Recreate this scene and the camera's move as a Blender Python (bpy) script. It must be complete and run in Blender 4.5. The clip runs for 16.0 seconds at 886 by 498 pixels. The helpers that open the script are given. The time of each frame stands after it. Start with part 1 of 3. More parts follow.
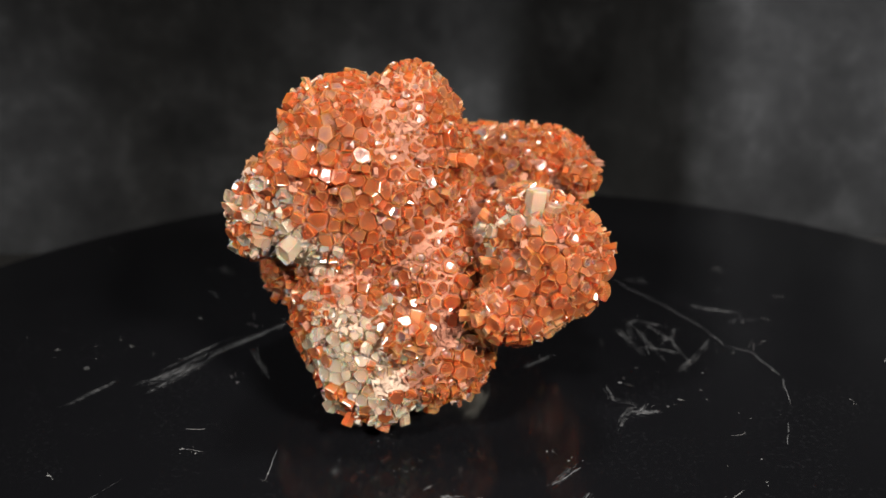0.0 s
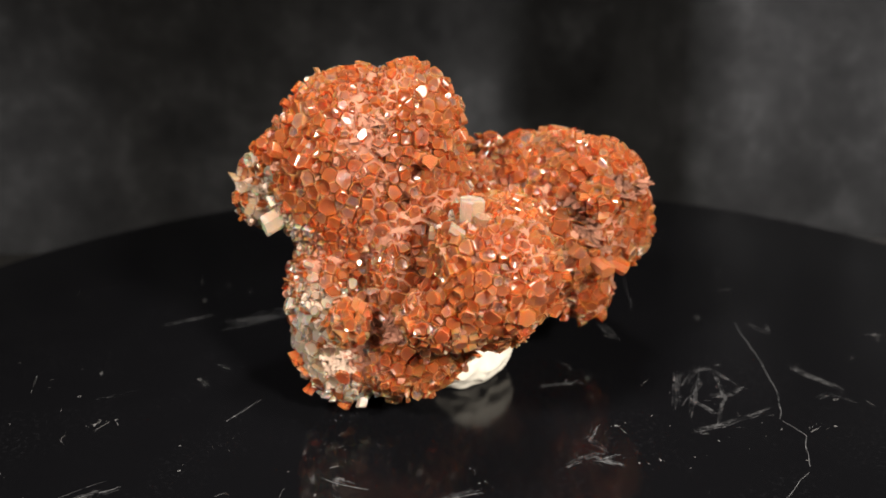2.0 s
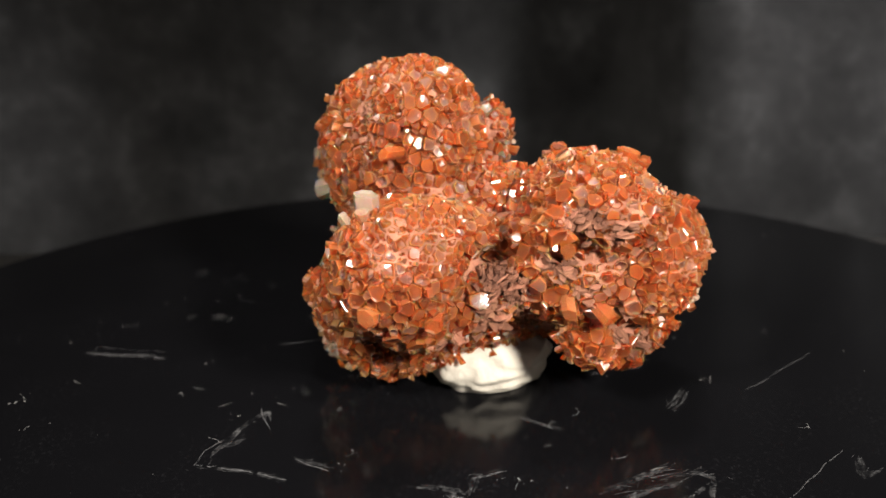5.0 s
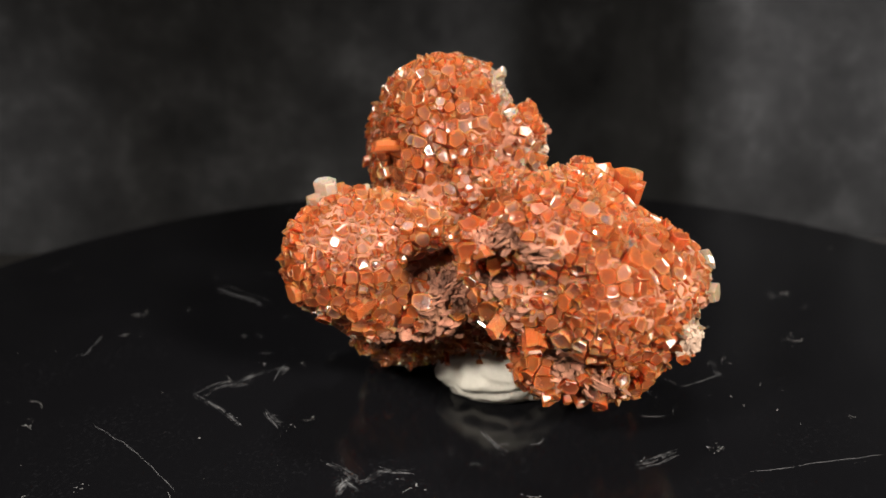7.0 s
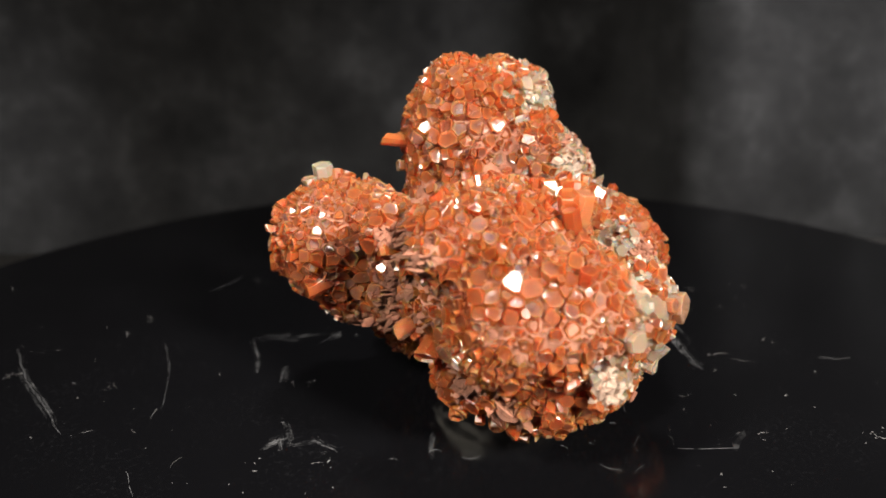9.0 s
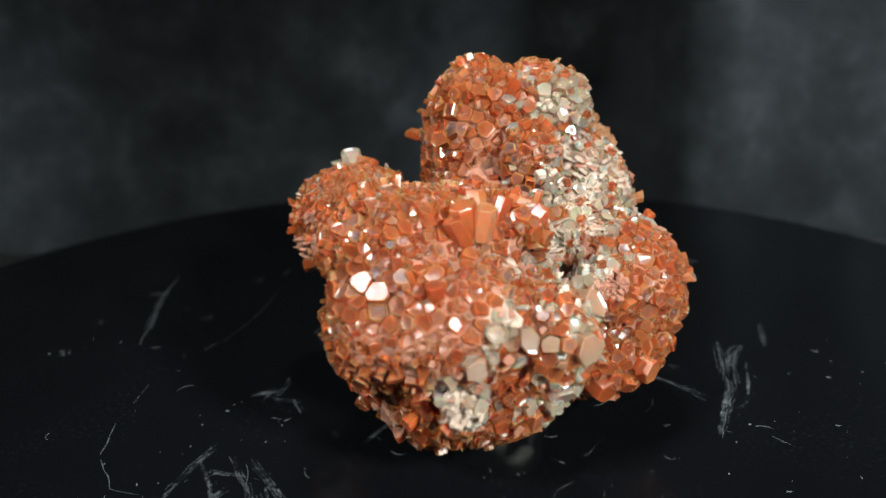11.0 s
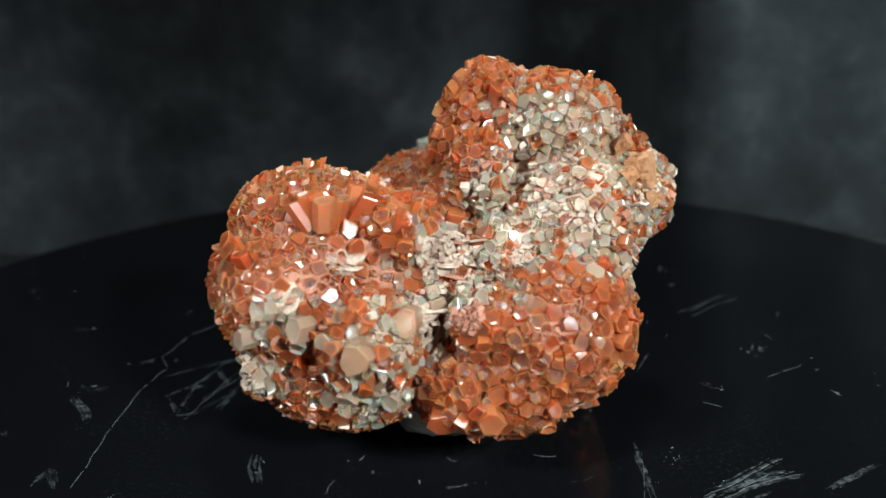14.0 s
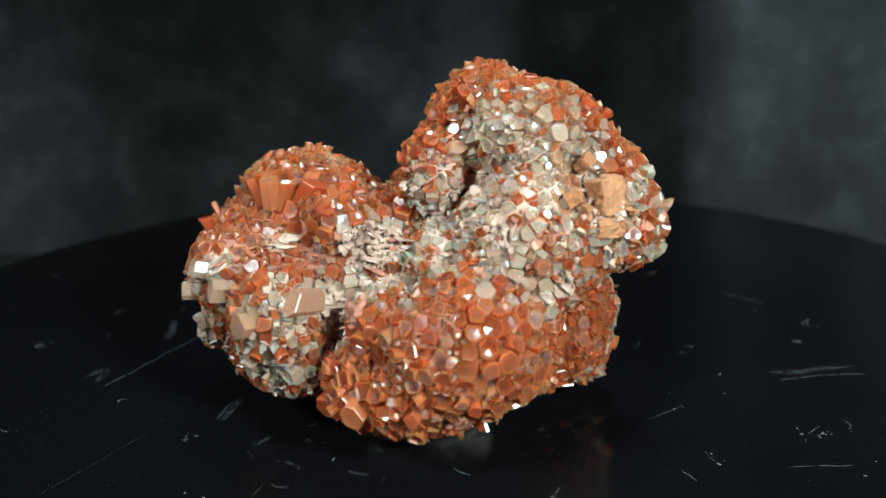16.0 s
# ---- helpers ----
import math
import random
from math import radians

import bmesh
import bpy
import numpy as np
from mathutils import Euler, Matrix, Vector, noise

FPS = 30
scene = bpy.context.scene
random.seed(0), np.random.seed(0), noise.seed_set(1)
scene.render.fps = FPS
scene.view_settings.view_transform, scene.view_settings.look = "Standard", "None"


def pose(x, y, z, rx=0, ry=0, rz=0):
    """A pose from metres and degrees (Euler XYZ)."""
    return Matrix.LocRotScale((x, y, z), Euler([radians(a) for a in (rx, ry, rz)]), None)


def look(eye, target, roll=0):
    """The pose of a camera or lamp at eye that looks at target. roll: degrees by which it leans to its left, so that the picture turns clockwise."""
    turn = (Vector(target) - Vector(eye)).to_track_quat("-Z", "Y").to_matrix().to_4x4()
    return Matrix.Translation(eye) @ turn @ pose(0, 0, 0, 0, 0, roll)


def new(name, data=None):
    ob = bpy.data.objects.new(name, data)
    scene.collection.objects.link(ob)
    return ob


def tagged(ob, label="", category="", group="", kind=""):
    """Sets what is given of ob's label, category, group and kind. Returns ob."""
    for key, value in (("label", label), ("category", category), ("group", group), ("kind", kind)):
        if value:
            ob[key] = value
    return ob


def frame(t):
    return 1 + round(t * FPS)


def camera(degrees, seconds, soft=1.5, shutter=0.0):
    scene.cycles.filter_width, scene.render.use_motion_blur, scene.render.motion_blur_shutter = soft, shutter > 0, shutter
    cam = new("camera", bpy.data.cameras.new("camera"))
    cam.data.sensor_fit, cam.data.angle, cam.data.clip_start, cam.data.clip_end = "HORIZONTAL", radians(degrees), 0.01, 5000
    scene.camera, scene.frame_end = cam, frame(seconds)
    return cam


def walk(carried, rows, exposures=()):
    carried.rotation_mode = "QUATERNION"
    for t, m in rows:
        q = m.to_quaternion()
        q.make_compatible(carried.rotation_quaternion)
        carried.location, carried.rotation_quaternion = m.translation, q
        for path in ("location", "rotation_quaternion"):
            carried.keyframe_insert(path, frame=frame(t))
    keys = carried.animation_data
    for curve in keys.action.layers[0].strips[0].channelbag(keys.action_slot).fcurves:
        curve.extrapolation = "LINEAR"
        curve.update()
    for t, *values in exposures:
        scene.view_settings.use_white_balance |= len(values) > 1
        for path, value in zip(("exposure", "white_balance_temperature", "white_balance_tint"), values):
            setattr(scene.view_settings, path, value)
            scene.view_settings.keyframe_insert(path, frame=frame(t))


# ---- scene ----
# Macro shot of a mineral specimen on a turntable. The camera stands still, the turntable turns.
cam = camera(54.53, 16.0, soft=1.6)
cam.data.dof.use_dof, cam.data.dof.focus_distance, cam.data.dof.aperture_fstop = True, 0.140, 17.0
EYE = Vector((0.0, -0.15, 0.0809))
YAW, PITCH = radians(0.554), radians(-19.148)
AHEAD = Vector((-math.sin(YAW) * math.cos(PITCH), math.cos(YAW) * math.cos(PITCH), math.sin(PITCH)))
STAND = look(EYE, EYE + AHEAD, -1.227)
walk(cam, [(0.0, STAND), (16.0, STAND)],
     exposures=[(0.0, 0.0, 6250, 8), (1.0, 0.0, 6500, 10), (4.0, 0.0, 6550, 10), (9.2, 0.0, 6450, 10),
                (11.3, -0.28, 5300, -6), (16.0, -0.32, 5150, -8)])

# ---- light: a dim room, soft lamps before and above the specimen, two more added for the cloth ----
world = bpy.data.worlds.new("room_light")
scene.world = world
world.use_nodes = True
world.node_tree.nodes["Background"].inputs[0].default_value = (0.9, 0.95, 1.0, 1)
world.node_tree.nodes["Background"].inputs[1].default_value = 0.05


def area_lamp(name, eye, target, size, watts, colour, spread):
    data = bpy.data.lights.new(name, "AREA")
    data.shape, data.size, data.energy, data.color, data.spread = "DISK", size, watts, colour, radians(spread)
    ob = new(name, data)
    ob.matrix_world = look(eye, target)
    return tagged(ob, "soft white lamp placed out of view", "lamp")


area_lamp("studio_lamp", (0.19, -0.29, 0.215), (0.0, 0.0, 0.03), 0.06, 0.63, (1.0, 0.93, 0.84), 74)
area_lamp("studio_lamp", (-0.19, -0.24, 0.27), (0.0, 0.0, 0.03), 0.06, 0.28, (1.0, 0.94, 0.86), 66)
area_lamp("studio_lamp", (0.02, 0.02, 0.50), (0.0, 0.0, 0.02), 0.07, 0.12, (1.0, 0.95, 0.90), 50)
# Unseen lamps, added only to throw pools of light on the cloth's sides.
area_lamp("added_cloth_lamp", (-0.46, 0.00, 0.26), (-0.280, 0.29, 0.000), 0.05, 0.12, (1.0, 0.97, 0.95), 30)
area_lamp("added_cloth_lamp", (0.46, -0.02, 0.34), (0.205, 0.29, 0.045), 0.05, 0.49, (1.0, 0.97, 0.95), 40)


# ---- materials ----
def material(name, rough=0.5, metal=0.0):
    m = bpy.data.materials.new(name)
    m.use_nodes = True
    b = m.node_tree.nodes["Principled BSDF"]
    b.inputs["Roughness"].default_value, b.inputs["Metallic"].default_value = rough, metal
    return m, m.node_tree, b


def node(tree, kind, **settings):
    n = tree.nodes.new(kind)
    for key, value in settings.items():
        n.inputs[key.replace("_", " ")].default_value = value
    return n


def ramp(tree, fac, stops):
    r = tree.nodes.new("ShaderNodeValToRGB")
    e = r.color_ramp.elements
    while len(e) < len(stops):
        e.new(0.5)
    for el, (at, col) in zip(e, stops):
        el.position, el.color = at, (*col, 1)
    tree.links.new(fac, r.inputs[0])
    return r.outputs[0]


def coords(tree):
    return tree.nodes.new("ShaderNodeTexCoord").outputs["Object"]


def grain(tree, where, scale, detail=4.0, rough=0.6):
    n = node(tree, "ShaderNodeTexNoise", Scale=scale, Detail=detail, Roughness=rough)
    tree.links.new(where, n.inputs["Vector"])
    return n.outputs["Fac"]


def relief(tree, b, height, strength, distance):
    n = node(tree, "ShaderNodeBump", Strength=strength, Distance=distance)
    tree.links.new(height, n.inputs["Height"])
    tree.links.new(n.outputs[0], b.inputs["Normal"])


def mix(tree, fac, a, c, blend="MIX"):
    n = tree.nodes.new("ShaderNodeMix")
    n.data_type, n.blend_type = "RGBA", blend
    for value, i in ((fac, 0), (a, 6), (c, 7)):
        if isinstance(value, (int, float)):
            n.inputs[i].default_value = value
        elif isinstance(value, tuple):
            n.inputs[i].default_value = (*value, 1)
        else:
            tree.links.new(value, n.inputs[i])
    return n.outputs[2]


def any_random(tree):
    """One number a crystal, whether it is an object or an island of a joined mesh."""
    a = tree.nodes.new("ShaderNodeObjectInfo").outputs["Random"]
    c = tree.nodes.new("ShaderNodeNewGeometry").outputs["Random Per Island"]
    s = tree.nodes.new("ShaderNodeMath")
    s.operation = "ADD"
    f = tree.nodes.new("ShaderNodeMath")
    f.operation = "FRACT"
    tree.links.new(a, s.inputs[0]), tree.links.new(c, s.inputs[1]), tree.links.new(s.outputs[0], f.inputs[0])
    return f.outputs[0]


def crystal_material(name, skin, core, dust, rough, clear, glow):
    """A translucent zoned crystal: its skin has one colour, its heart, seen in the middle of the top face, another. The
    heart's dark tone also paints in the shade of the hollow top.
    """
    m, t, b = material(name, rough)
    where = coords(t)
    own = any_random(t)
    zone = t.nodes.new("ShaderNodeAttribute")
    zone.attribute_name = "zone"
    fine, cloud = grain(t, where, 900.0), grain(t, where, 330.0, 3.0)
    heart = mix(t, 1.0, ramp(t, zone.outputs["Fac"], [(0.10, (0, 0, 0)), (0.50, (0.75,) * 3), (1.0, (1, 1, 1))]),
                ramp(t, cloud, [(0.30, (0.35,) * 3), (0.60, (1, 1, 1))]), "MULTIPLY")
    body = mix(t, heart, ramp(t, own, skin), ramp(t, own, core))
    dusty = ramp(t, fine, [(0.60, (0, 0, 0)), (0.85, (0.55,) * 3)])
    # Light caught on the rims is painted in as a broken pale tint.
    rim_tint = tuple(0.25 + 0.75 * c for c in dust)
    edge = ramp(t, zone.outputs["Fac"], [(0.0, (1, 1, 1)), (0.05, (0.6,) * 3), (0.16, (0, 0, 0))])
    bright_rim = mix(t, edge, (0, 0, 0), ramp(t, grain(t, where, 1300.0, 5.0, 0.7), [(0.50, (0, 0, 0)), (0.66, (0.55,) * 3)]))
    body = mix(t, bright_rim, mix(t, dusty, body, dust), rim_tint)
    t.links.new(body, b.inputs["Base Color"])
    t.links.new(ramp(t, cloud, [(0.40, (rough,) * 3), (0.75, (min(1, rough + 0.28),) * 3)]), b.inputs["Roughness"])
    b.inputs["Transmission Weight"].default_value = clear
    b.inputs["IOR"].default_value = 1.53
    b.inputs["Subsurface Weight"].default_value = glow
    b.inputs["Subsurface Radius"].default_value = (1.0, 0.45, 0.22)
    b.inputs["Subsurface Scale"].default_value = 0.0016
    relief(t, b, grain(t, where, 1200.0), 0.10, 0.00012)
    return m


ORANGE = crystal_material("orange_crystal",
                          [(0.0, (0.66, 0.150, 0.042)), (0.35, (0.74, 0.200, 0.055)), (0.7, (0.80, 0.250, 0.075)), (1.0, (0.82, 0.37, 0.17))],
                          [(0.0, (0.24, 0.075, 0.040)), (0.5, (0.34, 0.105, 0.045)), (0.8, (0.26, 0.100, 0.070)), (1.0, (0.21, 0.15, 0.18))],
                          (0.56, 0.24, 0.13), 0.12, 0.68, 0.9)
PALE = crystal_material("pale_crystal",
                        [(0.0, (0.74, 0.50, 0.35)), (0.55, (0.86, 0.67, 0.52)), (0.85, (0.80, 0.56, 0.40)), (1.0, (0.80, 0.46, 0.28))],
                        [(0.0, (0.58, 0.45, 0.34)), (0.6, (0.70, 0.58, 0.46)), (1.0, (0.64, 0.42, 0.29))],
                        (0.78, 0.63, 0.50), 0.12, 0.74, 0.7)


def rock_material(name, stops, rough=0.85):
    m, t, b = material(name, rough)
    where = coords(t)
    big, small = grain(t, where, 160.0), grain(t, where, 1500.0, 6.0, 0.7)
    col = ramp(t, big, stops)
    t.links.new(mix(t, 0.55, col, ramp(t, small, [(0.3, (0.45, 0.42, 0.40)), (0.62, (1, 1, 1))]), "MULTIPLY"), b.inputs["Base Color"])
    relief(t, b, small, 0.8, 0.0005)
    return m


SALMON = rock_material("salmon_matrix", [(0.3, (0.20, 0.076, 0.044)), (0.5, (0.37, 0.150, 0.090)), (0.7, (0.50, 0.24, 0.155))])
BROWN = rock_material("brown_crust", [(0.3, (0.10, 0.038, 0.022)), (0.5, (0.22, 0.088, 0.048)), (0.7, (0.36, 0.17, 0.095))])
CRUST = rock_material("grey_tan_crust", [(0.3, (0.28, 0.165, 0.115)), (0.5, (0.50, 0.355, 0.265)), (0.7, (0.68, 0.555, 0.44))])
RUST = rock_material("rusty_crust", [(0.3, (0.22, 0.085, 0.03)), (0.5, (0.34, 0.14, 0.05)), (0.7, (0.44, 0.23, 0.11))])


def disc_material():
    m, t, b = material("black_gloss_plastic", 0.08)
    where = coords(t)
    fluff = mix(t, 1.0, ramp(t, grain(t, where, 1100.0, 5.0, 0.7), [(0.54, (0,) * 3), (0.75, (1,) * 3)]),
                ramp(t, grain(t, where, 45.0, 4.0, 0.6), [(0.44, (0.02,) * 3), (0.72, (1,) * 3)]), "MULTIPLY")
    t.links.new(mix(t, fluff, (0.0032, 0.0032, 0.0038), (0.016, 0.016, 0.018)), b.inputs["Base Color"])
    wear = grain(t, where, 60.0, 6.0)
    t.links.new(ramp(t, wear, [(0.35, (0.09,) * 3), (0.75, (0.20,) * 3)]), b.inputs["Roughness"])
    b.inputs["Specular IOR Level"].default_value = 0.22
    relief(t, b, grain(t, where, 40.0, 2.0), 0.05, 0.0005)
    return m


def plain(name, colour, rough, scale=200.0, vary=0.3, bump=0.3):
    m, t, b = material(name, rough)
    where = coords(t)
    g = grain(t, where, scale, 5.0)
    low = tuple(c * (1 - vary) for c in colour)
    t.links.new(ramp(t, g, [(0.3, low), (0.7, colour)]), b.inputs["Base Color"])
    relief(t, b, g, bump, 0.3 / scale)
    return m


DISC = disc_material()
SCRATCH = plain("scuffed_plastic", (0.125, 0.125, 0.13), 0.6, 900.0, 0.9)
DUST = plain("dust", (0.15, 0.148, 0.145), 0.8, 900.0)


def smear_material():
    """A thin film, broken up into fine flecks."""
    m, t, b = material("scuff_film", 0.6)
    where = coords(t)
    b.inputs["Base Color"].default_value = (0.19, 0.19, 0.195, 1)
    flecks = ramp(t, grain(t, where, 900.0, 6.0, 0.75), [(0.42, (0,) * 3), (0.74, (0.5,) * 3)])
    patchy = ramp(t, grain(t, where, 190.0, 3.0), [(0.38, (0.06,) * 3), (0.62, (1,) * 3)])
    t.links.new(mix(t, 1.0, flecks, patchy, "MULTIPLY"), b.inputs["Alpha"])
    return m


SMEAR = smear_material()
PUTTY = plain("white_putty", (0.60, 0.56, 0.48), 0.7, 300.0, 0.12, 0.6)
TABLE = plain("dark_table_top", (0.03, 0.028, 0.026), 0.6, 40.0)
WALL = plain("dark_grey_paint", (0.10, 0.10, 0.10), 0.8, 20.0)


def cloth_material():
    m, t, b = material("black_cloth", 0.95)
    where = coords(t)
    soft, weave = grain(t, where, 22.0, 6.0, 0.65), grain(t, where, 170.0, 6.0, 0.75)
    col = ramp(t, soft, [(0.30, (0.007, 0.007, 0.0073)), (0.52, (0.019, 0.019, 0.0193)), (0.70, (0.042, 0.042, 0.043))])
    t.links.new(mix(t, 0.5, col, ramp(t, weave, [(0.3, (0.35,) * 3), (0.7, (1.0,) * 3)]), "MULTIPLY"), b.inputs["Base Color"])
    b.inputs["Specular IOR Level"].default_value = 0.1
    b.inputs["Sheen Weight"].default_value = 0.15
    relief(t, b, weave, 0.3, 0.001)
    return m


CLOTH = cloth_material()


# ---- helpers for meshes ----
def mesh_of(name, verts, faces, mats, index=None, smooth=False):
    me = bpy.data.meshes.new(name)
    me.from_pydata([tuple(v) for v in verts], [], faces)
    for m in mats:
        me.materials.append(m)
    if index is not None:
        me.polygons.foreach_set("material_index", np.asarray(index, np.int32))
    me.polygons.foreach_set("use_smooth", np.full(len(me.polygons), smooth))
    me.update()
    return me


def part(name, bm, mat, parent, label="", smooth=False):
    me = bpy.data.meshes.new(name)
    bm.to_mesh(me)
    bm.free()
    me.materials.append(mat)
    me.polygons.foreach_set("use_smooth", np.full(len(me.polygons), smooth))
    ob = new(name, me)
    ob.parent = parent
    return tagged(ob, label)


def lathe(profile, steps=160):
    """A turned solid from (radius, height) pairs that begin and end on the axis."""
    bm = bmesh.new()
    rings = []
    for r, z in profile:
        if r == 0:
            rings.append([bm.verts.new((0, 0, z))])
        else:
            rings.append([bm.verts.new((r * math.cos(2 * math.pi * i / steps), r * math.sin(2 * math.pi * i / steps), z)) for i in range(steps)])
    for a, c in zip(rings, rings[1:]):
        for i in range(steps):
            j = (i + 1) % steps
            loop = [a[i % len(a)], a[j % len(a)], c[j % len(c)], c[i % len(c)]]
            loop = [v for k, v in enumerate(loop) if v not in loop[:k]]
            if len(loop) > 2:
                bm.faces.new(loop)
    bmesh.ops.recalc_face_normals(bm, faces=bm.faces)
    return bm


# ---- setting: table, black cloth, walls ----
def slab(name, size, centre, mat, label, category):
    bm = bmesh.new()
    bmesh.ops.create_cube(bm, size=1, matrix=Matrix.Translation(centre) @ Matrix.Diagonal((*size, 1)))
    ob = part(name, bm, mat, None)
    return tagged(ob, label, category, kind="structure")


slab("table_top", (1.4, 0.78, 0.03), (0, -0.20, -0.051), TABLE, "dark table top under the turntable", "table")
slab("floor", (1.8, 1.8, 0.05), (0, 0, -0.525), WALL, "dark floor of the room", "floor")
slab("ceiling", (1.8, 1.8, 0.05), (0, 0, 1.025), WALL, "dark grey ceiling", "ceiling")
slab("wall_north", (1.8, 0.05, 1.5), (0, 0.875, 0.25), WALL, "dark grey wall behind the cloth", "wall")
slab("wall_south", (1.8, 0.05, 1.5), (0, -0.875, 0.25), WALL, "dark grey wall", "wall")
slab("wall_east", (0.05, 1.7, 1.5), (0.875, 0, 0.25), WALL, "dark grey wall", "wall")
slab("wall_west", (0.05, 1.7, 1.5), (-0.875, 0, 0.25), WALL, "dark grey wall", "wall")


def fold(x, up):
    """How far the folds stand back from the turntable."""
    y = -0.06 * (abs(x) / 0.5) ** 2
    y += 0.022 * math.tanh((0.100 - x) / 0.012) * math.exp(-((x - 0.1) / 0.25) ** 2)
    y += 0.016 * math.sin(15 * x + 1.0 + 1.5 * up) + 0.007 * math.sin(37 * x + 4 * up) + 0.003 * math.sin(83 * x - 3 * up)
    y += 0.008 * noise.noise((x * 14, up * 5, 3.1))
    return y


def hanging_cloth():
    """The cloth hangs behind the table's edge, from above the lamps to below the table."""
    line = [(0.31, z) for z in np.linspace(-0.45, 0.95, 100)]
    xs = np.linspace(-0.78, 0.78, 280)
    verts = [(x, y + fold(x, z), z) for y, z in line for x in xs]
    n = len(xs)
    faces = [(r * n + c, r * n + c + 1, (r + 1) * n + c + 1, (r + 1) * n + c) for r in range(len(line) - 1) for c in range(n - 1)]
    ob = new("backdrop", mesh_of("backdrop", verts, faces, [CLOTH], smooth=True))
    return tagged(ob, "black hanging cloth with soft vertical folds", "backdrop", kind="structure")


hanging_cloth()

# ---- the turntable ----
turntable = new("turntable")
tagged(turntable, "round glossy black turntable with scratches and dust", "turntable")
R = 0.1475
part("disc", lathe([(0, 0), (R - 0.0012, 0), (R - 0.0004, -0.0004), (R, -0.0014), (R, -0.008), (R - 0.002, -0.010), (0, -0.010)], 220), DISC, turntable, "glossy black plastic disc")
part("foot", lathe([(0, -0.0101), (0.11, -0.0101), (0.115, -0.034), (0.113, -0.0354), (0, -0.0354)]), TABLE, turntable, "black plastic base")


def ribbon(bm, path, width):
    """A hairline on the disc, broken here and there."""
    last = None
    for i, (x, y) in enumerate(path):
        a, c = path[max(0, i - 1)], path[min(len(path) - 1, i + 1)]
        d = Vector((c[0] - a[0], c[1] - a[1], 0)).normalized()
        side = Vector((-d.y, d.x, 0))
        w = width * (0.35 + 0.65 * abs(noise.noise((x * 700, y * 700, 1.7)))) * min(1.0, 0.3 + i / 3, 0.3 + (len(path) - 1 - i) / 3)
        mid = Vector((x, y, 0)) + side * noise.noise((x * 300, y * 300, 0.5)) * 0.0004
        row = [bm.verts.new(mid - side * w / 2 + Vector((0, 0, 0.00002))), bm.verts.new(mid + side * w / 2 + Vector((0, 0, 0.00004)))]
        if last and noise.noise((x * 900, y * 900, 4.2)) > -0.42:
            bm.faces.new((last[0], row[0], row[1], last[1]))
        last = row


def scratch(points, width):
    """A scuff on the disc: a hairline, or where it is wide a smear of many short hairlines."""
    path = []
    for (x0, y0), (x1, y1) in zip(points, points[1:]):
        steps = max(3, int(math.hypot(x1 - x0, y1 - y0) / 0.0008))
        path += [(x0 + (x1 - x0) * i / steps, y0 + (y1 - y0) * i / steps) for i in range(steps)]
    path.append(points[-1])
    bm, film = bmesh.new(), bmesh.new()
    if not 0.0006 < width < 0.0008:
        ribbon(bm, path, 0.00016 if width < 0.0004 else 0.00028)
    if width > 0.0006:
        for _ in range(4):
            dx, dy = random.gauss(0, 0.0005), random.gauss(0, 0.0005)
            k = random.randrange(max(1, len(path) // 3))
            ribbon(film, [(x + dx, y + dy) for x, y in path[k:len(path) - random.randrange(max(1, len(path) // 4))]], random.uniform(0.0005, 0.0012))
        for _ in range(int(len(path) * 0.5)):
            k = random.randrange(len(path) - 1)
            (x, y), (u, v) = path[k], path[k + 1]
            turn = math.atan2(v - y, u - x) + random.gauss(0, 0.5)
            x, y = x + random.gauss(0, 0.0007), y + random.gauss(0, 0.0007)
            long = random.uniform(0.0004, 0.0018)
            ribbon(bm, [(x + math.cos(turn) * long * i / 4, y + math.sin(turn) * long * i / 4) for i in range(5)], random.uniform(0.00004, 0.00010 if width > 0.0008 else 0.00008))
    bmesh.ops.recalc_face_normals(bm, faces=bm.faces)
    ob = part("scratch", bm, SCRATCH, turntable, "pale scuff in the black plastic")
    if film.verts:
        bmesh.ops.translate(film, vec=(0, 0, 0.00001), verts=film.verts)
        part("smear", film, SMEAR, turntable, "thin grey smear of scuffs and dust")
    else:
        film.free()
    return ob


scratch([(-0.0408, -0.0710), (-0.0370, -0.0641), (-0.0352, -0.0586), (-0.0318, -0.0539)], 0.0009)
scratch([(0.0418, 0.0559), (0.0506, 0.0389), (0.0558, 0.0269), (0.0581, 0.0168)], 0.00045)
scratch([(0.0585, 0.0165), (0.0628, 0.0129), (0.0649, 0.0025), (0.0626, -0.0085)], 0.00045)
scratch([(0.0406, 0.0113), (0.0386, 0.0186), (0.0367, 0.0268)], 0.0007)
scratch([(0.0393, 0.0208), (0.0394, 0.0290), (0.0422, 0.0310), (0.0493, 0.0256)], 0.0007)
scratch([(0.0435, 0.0102), (0.0422, 0.0185), (0.0414, 0.0271)], 0.0007)
scratch([(0.0442, 0.0182), (0.0478, 0.0210), (0.0492, 0.0260)], 0.0007)
scratch([(0.0444, 0.0044), (0.0504, 0.0110), (0.0564, 0.0198)], 0.0007)
scratch([(0.0418, 0.0167), (0.0448, 0.0149), (0.0482, 0.0126)], 0.0007)
scratch([(0.0420, 0.0314), (0.0471, 0.0203), (0.0482, 0.0089)], 0.0007)
scratch([(0.0490, -0.0845), (0.0527, -0.0723), (0.0559, -0.0561), (0.0587, -0.0421)], 0.0009)
scratch([(0.0121, -0.0494), (0.0156, -0.0426), (0.0210, -0.0348)], 0.0007)
